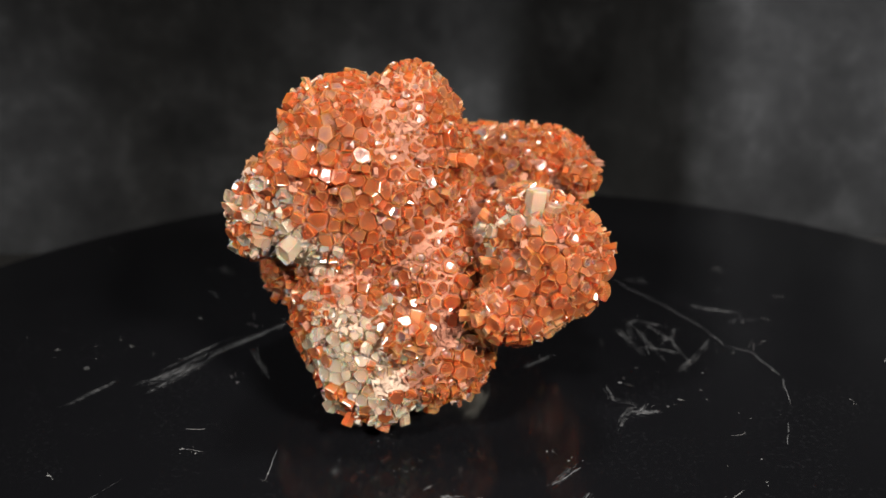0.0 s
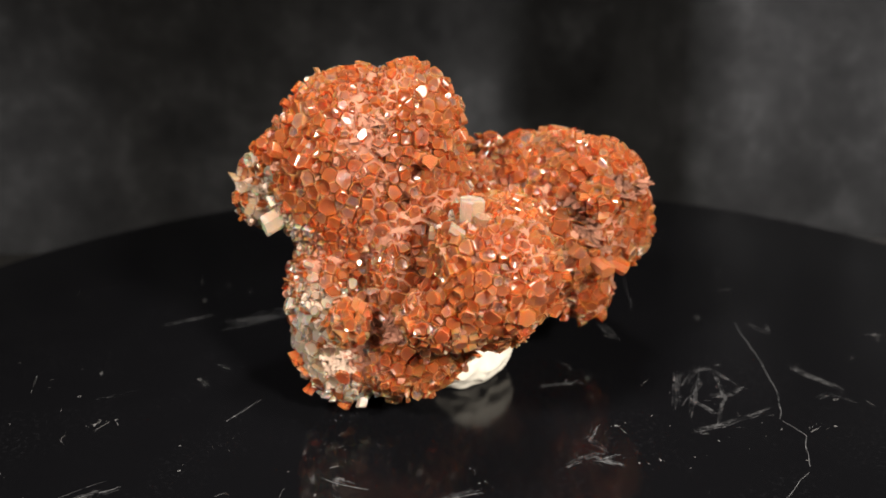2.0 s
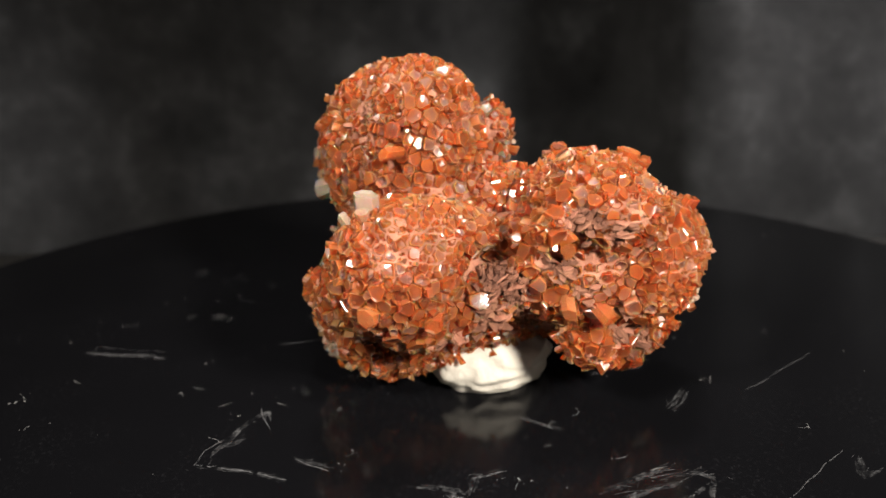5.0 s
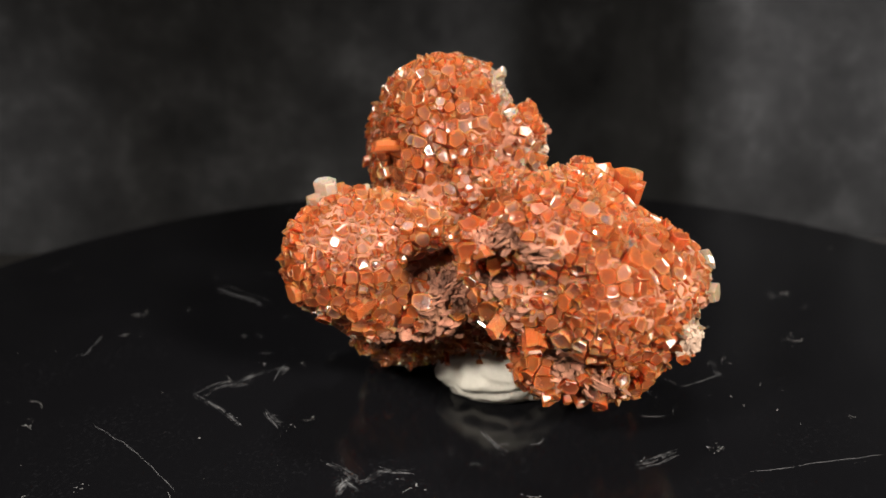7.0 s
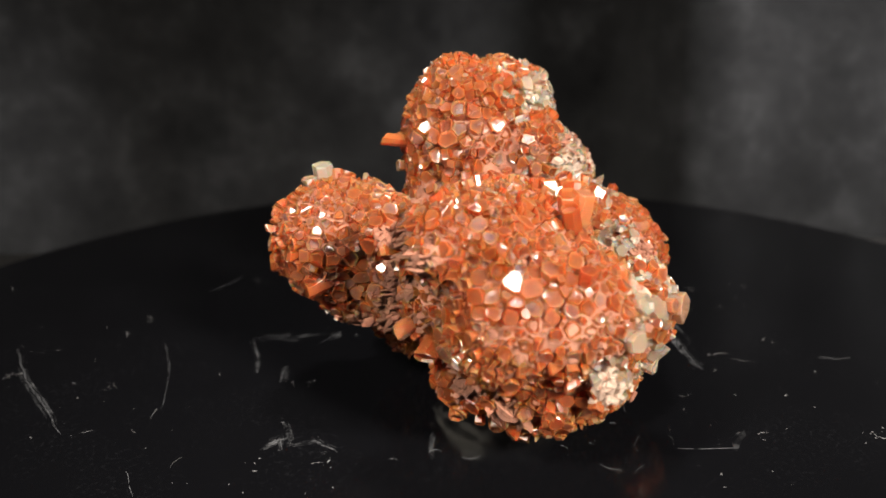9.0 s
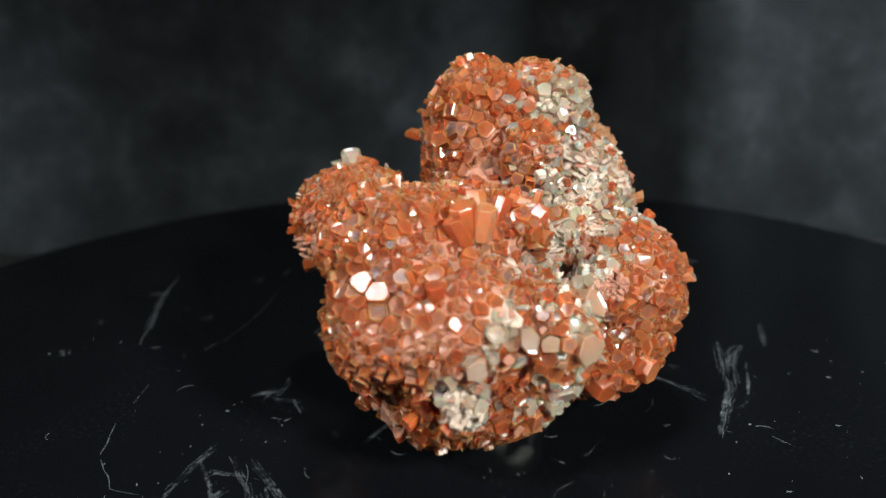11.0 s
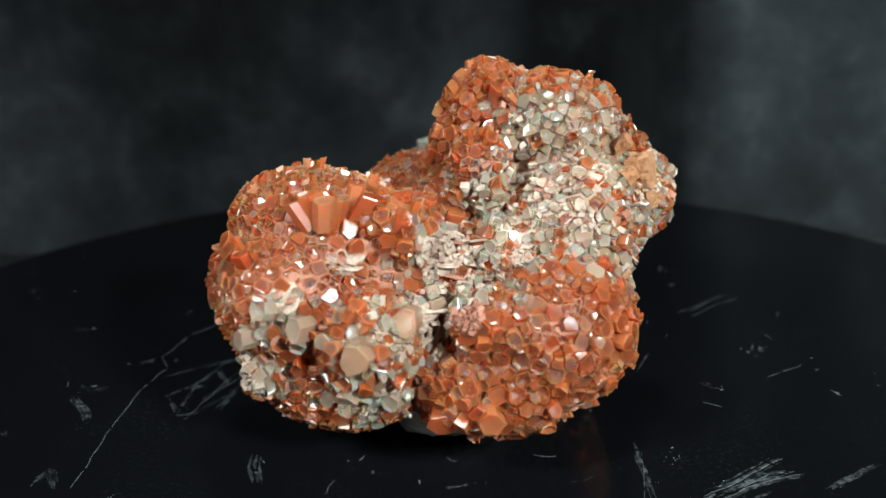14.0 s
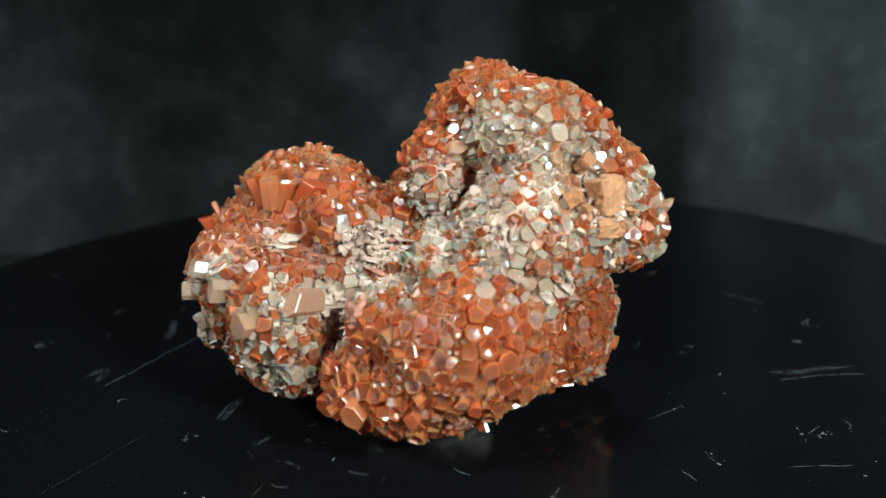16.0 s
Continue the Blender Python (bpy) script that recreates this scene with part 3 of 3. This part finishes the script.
def scatter():
    """Crystals on the lobes, each pointing away from its lobe's heart, first the large ones, then small ones in the gaps."""
    rng = np.random.default_rng(11)
    cells, found, chips = {}, [], []
    cell = 0.0034
    for scale, reach in ((1.0, 0.84), (0.62, 0.80), (0.40, 0.80)):
        for k in range(len(LOBES)):
            area = 4 * math.pi * float(np.mean(LOBES_R[k])) ** 2
            d = rng.normal(size=(int(area / 0.0000006), 3))
            d /= np.linalg.norm(d, axis=1, keepdims=True)
            pts = LOBES_C[k] + d * LOBES_R[k]
            deep = np.full(len(pts), 1.0)
            for i in range(len(LOBES)):
                if i != k:
                    deep = np.minimum(deep, depth_in(pts, i))
            above = pts[:, 2] > 0.0025
            out = above & (deep > -0.0013)
            crease = above & (deep < -0.0002) & (deep > -0.0016) & (rng.random(len(pts)) < 0.05)
            chips += [(Vector(p), Vector(q / LOBES_R[k]).normalized()) for p, q in zip(pts[crease], d[crease])]
            skin, up = settle(pts[out])
            for p, q, pallor in zip(skin, up, paleness(skin)):
                v, normal = Vector(p), Vector(q)
                if any((v - c).length < r * (1 + 0.5 * noise.noise(v * 400)) for c, r in BARE) or noise.noise(v * 120 + Vector((5, 1, 2))) > 0.60:
                    if rng.random() < 0.30:
                        chips.append((v, normal))
                    continue
                size = (0.00122 - 0.00008 * pallor) * scale * (1 + 0.30 * noise.noise(v * 55) + 0.45 * noise.noise(v * 260))
                key = tuple(int(math.floor(c / cell)) for c in p)
                near = [o for a in (-1, 0, 1) for b_ in (-1, 0, 1) for c in (-1, 0, 1) for o in cells.get((key[0] + a, key[1] + b_, key[2] + c), ())]
                if any((o[0] - v).length < reach * (o[1] + size) for o in near):
                    continue
                cells.setdefault(key, []).append((v, size))
                axis = (normal * 0.75 + Vector(p - LOBES_C[k]).normalized() * 0.25 + Vector(rng.normal(size=3)) * 0.10 + 0.36 * noise.noise_vector(v * 110)).normalized()
                found.append((v, axis, size))
    return found, chips


def stand_up(v, axis, radius, length, turn):
    """The pose of a column whose top centre is v."""
    q = axis.to_track_quat("Z", "Y").to_matrix().to_4x4()
    return Matrix.Translation(v - axis * length) @ q @ pose(0, 0, 0, 0, 0, turn) @ Matrix.Diagonal((radius, radius, length, 1))


def cut(outline, nx, ny, d):
    """The part of an outline on the near side of the line x nx + y ny = d."""
    kept = []
    for (x0, y0), (x1, y1) in zip(outline, outline[1:] + outline[:1]):
        a, c = x0 * nx + y0 * ny - d, x1 * nx + y1 * ny - d
        if a <= 0:
            kept.append((x0, y0))
        if (a < 0) != (c < 0) and a != c:
            kept.append((x0 + (x1 - x0) * a / (a - c), y0 + (y1 - y0) * a / (a - c)))
    return kept


def grown_outlines(found, rng):
    """The outline of each column, in units of its size, as its neighbours leave room for it: crystals that grow side by side meet in flat faces."""
    cell, cells, outlines = 0.004, {}, []
    for j, (v, _, _) in enumerate(found):
        cells.setdefault(tuple(int(math.floor(c / cell)) for c in v), []).append(j)
    for i, (v, axis, size) in enumerate(found):
        key = tuple(int(math.floor(c / cell)) for c in v)
        away = axis.to_track_quat("Z", "Y").inverted()
        turn = rng.uniform(0, 60)
        outline = [(1.32 * math.cos(math.radians(60 * k + turn)), 1.32 * math.sin(math.radians(60 * k + turn))) for k in range(6)]
        gap = 0.00003 + 0.00022 * flush(v)
        for a in (-1, 0, 1):
            for b_ in (-1, 0, 1):
                for c in (-1, 0, 1):
                    for j in cells.get((key[0] + a, key[1] + b_, key[2] + c), ()):
                        w, other, large = found[j]
                        if j == i or (w - v).length > 2.2 * (size + large) or axis.dot(other) < 0.25:
                            continue
                        d = away @ (w - v)
                        far = math.hypot(d.x, d.y)
                        if far > 1e-5 and len(outline) > 2:
                            outline = cut(outline, d.x / far, d.y / far, max(0.25 * size, far * size / (size + large) - gap) / size)
        tidy = [p for k, p in enumerate(outline) if math.dist(p, outline[k - 1]) > 0.12]
        outlines.append(tidy if len(tidy) > 3 else outline)
    return outlines


def crystals():
    rng = np.random.default_rng(5)
    found, chips = scatter()
    outlines = grown_outlines(found, rng)
    pale = paleness(np.array([f[0] for f in found]))
    order = sorted(range(len(found)), key=lambda i: -math.hypot(found[i][0].x, found[i][0].y) - 0.2 * found[i][0].z)
    single = set(order[:300])
    verts, faces, index, zones = [], [], [], []
    for i, (v, axis, size) in enumerate(found):
        light = pale[i] > rng.random()
        if rng.random() < (0.32 if pale[i] > 0.35 else 0.04):
            chips.append((v + axis * rng.uniform(-0.0003, 0.0003) + Vector(rng.normal(size=3)) * 0.0004, axis))
        if len(outlines[i]) < 3:
            continue
        lift = swell(v) + rng.normal(0.0, 0.00042) * (1 - 0.5 * flush(v)) + (rng.uniform(0.0005, 0.0014) if rng.random() < 0.07 * (1 - flush(v)) else 0)
        m = stand_up(v + axis * lift, axis, size, 0.0045, 0)
        cv, cf, cz = crystal_shape(rng, outlines[i])
        if i in single:
            ob = new("crystal", zoned(mesh_of("crystal", cv, cf, [PALE if light else ORANGE]), cz))
            ob.parent = specimen
            ob.matrix_local = m
            continue
        k = len(verts)
        verts.extend([m @ Vector(p) for p in cv])
        faces.extend([tuple(k + j for j in f) for f in cf])
        index.extend([int(light)] * len(cf))
        zones.extend(cz)
    ob = new("crystal_crust", zoned(mesh_of("crystal_crust", verts, faces, [ORANGE, PALE], index), zones))
    ob.parent = specimen
    tagged(ob, "dense crust of small orange crystals", kind="stuff")
    shard_crust(chips)


def shard_crust(chips):
    """Small broken plates and splinters on the bare places."""
    rng = np.random.default_rng(21)
    verts, faces, index = [], [], []
    where = np.array([c[0] for c in chips])
    rocks = kind_of_rock(where, rng.uniform(-0.6, 0.6, len(chips)))
    for (v, normal), rock in zip(chips, rocks):
        lean = (normal + Vector(rng.normal(size=3)) * 0.7).normalized()
        m = Matrix.Translation(v - normal * 0.0007) @ lean.to_track_quat("Z", "Y").to_matrix().to_4x4() @ pose(0, 0, 0, 0, 0, 360 * rng.random())
        a, b_, h = rng.uniform(0.0003, 0.0011), rng.uniform(0.0002, 0.0006), rng.uniform(0.0002, 0.0010)
        k = len(verts)
        for z, f in ((-0.0004, 1.0), (h, 0.75)):
            for x, y in ((-1, -1), (1, -0.8), (0.8, 1), (-0.9, 0.8)):
                verts.append(m @ Vector((x * a * f * rng.uniform(0.7, 1.2), y * b_ * f * rng.uniform(0.7, 1.2), z * rng.uniform(0.8, 1.2))))
        faces.extend([(k, k + 1, k + 5, k + 4), (k + 1, k + 2, k + 6, k + 5), (k + 2, k + 3, k + 7, k + 6), (k + 3, k, k + 4, k + 7), (k + 4, k + 5, k + 6, k + 7)])
        index.extend([int(rock)] * 5)
    ob = new("shard_crust", mesh_of("shard_crust", verts, faces, [SALMON, CRUST, RUST, BROWN], index))
    ob.parent = specimen
    return tagged(ob, "earthy broken shards between the crystals", kind="stuff")


def crust_flake(v, normal, width, height, thick, turn, seed, mat):
    """One thin ragged layer of the broken crust."""
    rng = np.random.default_rng(seed)
    n = 11
    edge = [(1 + 0.35 * noise.noise((math.cos(a) * 1.6, math.sin(a) * 1.6, seed * 0.7)) + rng.uniform(-0.16, 0.16), a) for a in np.linspace(0, 2 * math.pi, n, endpoint=False)]
    verts = [(0, 0, thick * 0.8), (0, 0, -thick)]
    for z, f in ((-thick, 0.92), (0.0, 1.0), (thick * 0.6, 0.86)):
        verts += [(f * r * width * math.cos(a) * 0.5, f * r * height * math.sin(a) * 0.5, z + rng.normal(0, 0.25 * thick)) for r, a in edge]
    faces = [(0, 2 + 2 * n + i, 2 + 2 * n + (i + 1) % n) for i in range(n)] + [(1, 2 + (i + 1) % n, 2 + i) for i in range(n)]
    faces += [(2 + k * n + i, 2 + k * n + (i + 1) % n, 2 + (k + 1) * n + (i + 1) % n, 2 + (k + 1) * n + i) for k in (0, 1) for i in range(n)]
    ob = new("crust_flake", mesh_of("crust_flake", verts, faces, [mat]))
    ob.parent = specimen
    ob.matrix_local = Matrix.Translation(v) @ normal.to_track_quat("Z", "Y").to_matrix().to_4x4() @ pose(0, 0, 0, 0, 0, turn)
    return ob


def crust_flakes():
    """Layers that stand out of the flaky places, edge on or lying flat."""
    rng = np.random.default_rng(31)
    for c, reach, brown in FLAKY:
        count = int(5 + reach * 1800)
        raw = np.array(c) + rng.normal(0, 0.55 * reach, (count, 3))
        skin, up = settle(raw, -0.0003, 8)
        keep = np.linalg.norm(skin - np.array(c), axis=1) < 1.4 * reach
        bed = Vector(rng.normal(size=3)) * 0.25 + Vector((0, 0, 1))
        for p, q in zip(skin[keep], up[keep]):
            normal = (Vector(q) * 0.35 + bed * rng.uniform(0.7, 1.1) + Vector(rng.normal(size=3)) * 0.14).normalized()
            mat = (BROWN if rng.random() < 0.7 else SALMON) if brown else (CRUST if rng.random() < 0.8 else SALMON)
            crust_flake(Vector(p), normal, rng.uniform(0.0020, 0.0050), rng.uniform(0.0014, 0.0028), rng.uniform(0.00010, 0.00026), 360 * rng.random(), int(rng.integers(10000)), mat)


matrix_rock()
crystals()
crust_flakes()


def big_crystal(x, y, z, axis, radius, length, turn, light, kind):
    """One of the large columns that stand out of the crust; x, y, z is the middle of its top."""
    v, f, z_ = SHAPES[kind]
    v = v * np.where(v[:, 2:] == 0, (1.33, 1.33, 1), (1, 1, 1)) * (0.9, 0.9, 1)
    ob = new("large_crystal", zoned(mesh_of("large_crystal", v, f, [PALE if light else ORANGE]), [0.10 + 0.15 * q for q in z_]))
    ob.parent = specimen
    top, way = Vector((x, y, z)), Vector(axis).normalized()
    for _ in range(12):
        if outside(np.array([tuple(top)]))[0] < 0.0011:
            top += way * 0.0002
    ob.matrix_local = stand_up(top, way, radius, length, turn)
    return tagged(ob, "large pale translucent crystal column" if light else "large orange crystal column")


big_crystal(0.0085, 0.0312, 0.0466, (0.2, 0.05, 1), 0.0022, 0.0055, 20, False, 9)
big_crystal(0.0052, 0.0322, 0.0462, (-0.15, 0.1, 1), 0.0019, 0.0050, 50, False, 14)
big_crystal(0.0108, 0.0330, 0.0452, (0.5, 0.2, 0.9), 0.0016, 0.0050, 5, False, 18)
big_crystal(0.0142, -0.0182, 0.0448, (0.12, -0.08, 1), 0.0023, 0.0070, 10, True, 2)
big_crystal(0.0162, -0.0190, 0.0420, (0.5, -0.4, 0.9), 0.0015, 0.0050, 40, True, 7)
big_crystal(0.0114, -0.0159, 0.0422, (-0.3, 0.1, 1), 0.0020, 0.0060, 35, False, 3)
big_crystal(0.0125, -0.0215, 0.0405, (-0.7, -0.4, 0.6), 0.0011, 0.0055, 35, True, 4)
big_crystal(-0.0060, 0.0425, 0.0270, (-0.1, 1, 0.15), 0.0028, 0.0060, 15, True, 6)
big_crystal(-0.0102, 0.0355, 0.0304, (-0.3, 1, 0.3), 0.0025, 0.0060, 40, True, 7)
big_crystal(-0.0030, 0.0412, 0.0190, (-0.1, 1, -0.3), 0.0023, 0.0060, 5, True, 8)
big_crystal(-0.0072, 0.0352, 0.0180, (-0.3, 1, -0.3), 0.0018, 0.0050, 25, True, 9)
big_crystal(0.0035, 0.0445, 0.0303, (0.1, 1, 0.2), 0.0019, 0.0060, 12, True, 10)
big_crystal(0.0118, 0.0465, 0.0281, (0.3, 1, 0.1), 0.0019, 0.0065, 44, True, 11)
big_crystal(0.0085, 0.0442, 0.0322, (0.2, 1, 0.3), 0.0020, 0.0055, 8, True, 12)
big_crystal(-0.0285, 0.0262, 0.0128, (-0.7, 0.7, -0.4), 0.0017, 0.0065, 30, False, 13)
big_crystal(-0.0223, 0.0330, 0.0160, (-0.5, 0.8, -0.25), 0.0024, 0.0060, 0, False, 14)
big_crystal(-0.0144, 0.0330, 0.0140, (-0.3, 0.9, -0.3), 0.0025, 0.0060, 20, False, 15)
big_crystal(0.0220, 0.0208, 0.0120, (0.6, 0.3, -0.75), 0.0014, 0.0070, 33, False, 16)
big_crystal(0.0190, 0.0190, 0.0110, (0.4, 0.1, -0.9), 0.0013, 0.0065, 10, False, 17)
big_crystal(0.0180, 0.0252, 0.0105, (0.5, 0.5, -0.7), 0.0014, 0.0065, 10, False, 18)
big_crystal(0.0245, 0.0122, 0.0350, (0.9, -0.4, -0.15), 0.0016, 0.0080, 15, False, 19)
big_crystal(0.0248, -0.0105, 0.0258, (0.8, -0.4, -0.3), 0.0017, 0.0060, 40, False, 20)
big_crystal(0.0238, -0.0200, 0.0282, (0.6, -0.7, 0.0), 0.0018, 0.0060, 25, False, 21)
big_crystal(0.0036, -0.0128, 0.0485, (0.6, -0.8, 0.1), 0.0014, 0.0060, 25, False, 22)
big_crystal(0.0275, 0.0190, 0.0230, (0.9, 0.2, -0.4), 0.0020, 0.0060, 5, False, 23)
big_crystal(0.0262, 0.0120, 0.0245, (0.9, -0.3, -0.4), 0.0016, 0.0060, 45, False, 0)
big_crystal(-0.0240, -0.0185, 0.0490, (-0.6, -0.7, 0.4), 0.0017, 0.0055, 5, False, 1)
big_crystal(-0.0270, -0.0200, 0.0352, (-0.4, -0.8, -0.3), 0.0021, 0.0060, 25, True, 3)
big_crystal(-0.0128, -0.0192, 0.0024, (-0.3, -0.6, -0.7), 0.0016, 0.0060, 5, False, 4)
big_crystal(-0.0086, -0.0190, 0.0030, (0.1, -0.6, -0.75), 0.0012, 0.0060, 30, True, 6)
big_crystal(-0.0040, -0.0160, 0.0040, (0.3, -0.6, -0.7), 0.0016, 0.0060, 15, False, 8)


for x, y, z, axis, radius, turn in ((0.0045, 0.0290, 0.0450, (-0.2, -0.2, 1), 0.0020, 12), (0.0010, 0.0268, 0.0440, (-0.5, -0.3, 0.9), 0.0022, 30),
                                    (-0.0022, 0.0250, 0.0428, (-0.6, -0.2, 0.8), 0.0021, 5), (-0.0045, 0.0275, 0.0415, (-0.7, 0.1, 0.8), 0.0018, 40),
                                    (0.0040, 0.0255, 0.0446, (0.0, -0.5, 0.9), 0.0017, 22)):
    big_crystal(x, y, z, axis, radius, 0.0060, turn, False, turn % 36)


def rusty_plate(x, y, z, normal, width, height, thick, turn, seed):
    """A broken block of rust-brown crust."""
    rng = np.random.default_rng(seed)
    bm = bmesh.new()
    bmesh.ops.create_cube(bm, size=1)
    bmesh.ops.subdivide_edges(bm, edges=bm.edges, cuts=5, use_grid_fill=True)
    for v in bm.verts:
        p = v.co * 3 + Vector((seed, 0, 0))
        v.co += noise.noise_vector(p) * 0.13 + noise.noise_vector(p * 3) * 0.06
        v.co = Vector((v.co.x * width, v.co.y * height, v.co.z * thick))
    m = Matrix.Translation((x, y, z)) @ Vector(normal).normalized().to_track_quat("Z", "Y").to_matrix().to_4x4() @ pose(0, 0, 0, rng.uniform(-12, 12), rng.uniform(-12, 12), turn)
    bmesh.ops.transform(bm, matrix=m, verts=bm.verts)
    return part("rusty_plate", bm, RUST, specimen, "rust-brown broken crust")


rusty_plate(-0.0330, -0.0066, 0.0452, (-0.90, 0.25, 0.25), 0.0045, 0.0052, 0.0036, 10, 1)
rusty_plate(-0.0338, -0.0060, 0.0405, (-0.92, 0.25, 0.00), 0.0042, 0.0030, 0.0034, -8, 2)
rusty_plate(-0.0318, -0.0008, 0.0455, (-0.85, 0.45, 0.20), 0.0026, 0.0024, 0.0030, 25, 3)
rusty_plate(-0.0308, 0.0012, 0.0425, (-0.80, 0.55, 0.10), 0.0024, 0.0016, 0.0030, -15, 4)
rusty_plate(-0.0300, -0.0045, 0.0500, (-0.75, 0.20, 0.60), 0.0022, 0.0018, 0.0026, 40, 5)
rusty_plate(-0.0270, 0.0045, 0.0330, (-0.70, 0.60, -0.30), 0.0022, 0.0034, 0.0030, 5, 6)


# ---- what moves: the disc turns with all that stands on it ----
def motions():
    turns = ((0, 0.0), (1, 14.65), (2, 29.30), (3, 43.96), (4, 58.63), (5, 73.31), (6, 88.01), (7, 102.73), (8, 117.47),
             (9, 132.22), (10, 147.00), (11, 161.79), (12, 176.59), (13, 191.39), (14, 206.20), (15, 221.00), (16, 235.79))
    rows = [(t, pose(0, 0, 0, 0, 0, -a)) for t, a in turns]
    for thing in (turntable, putty, specimen):
        walk(thing, rows)


motions()
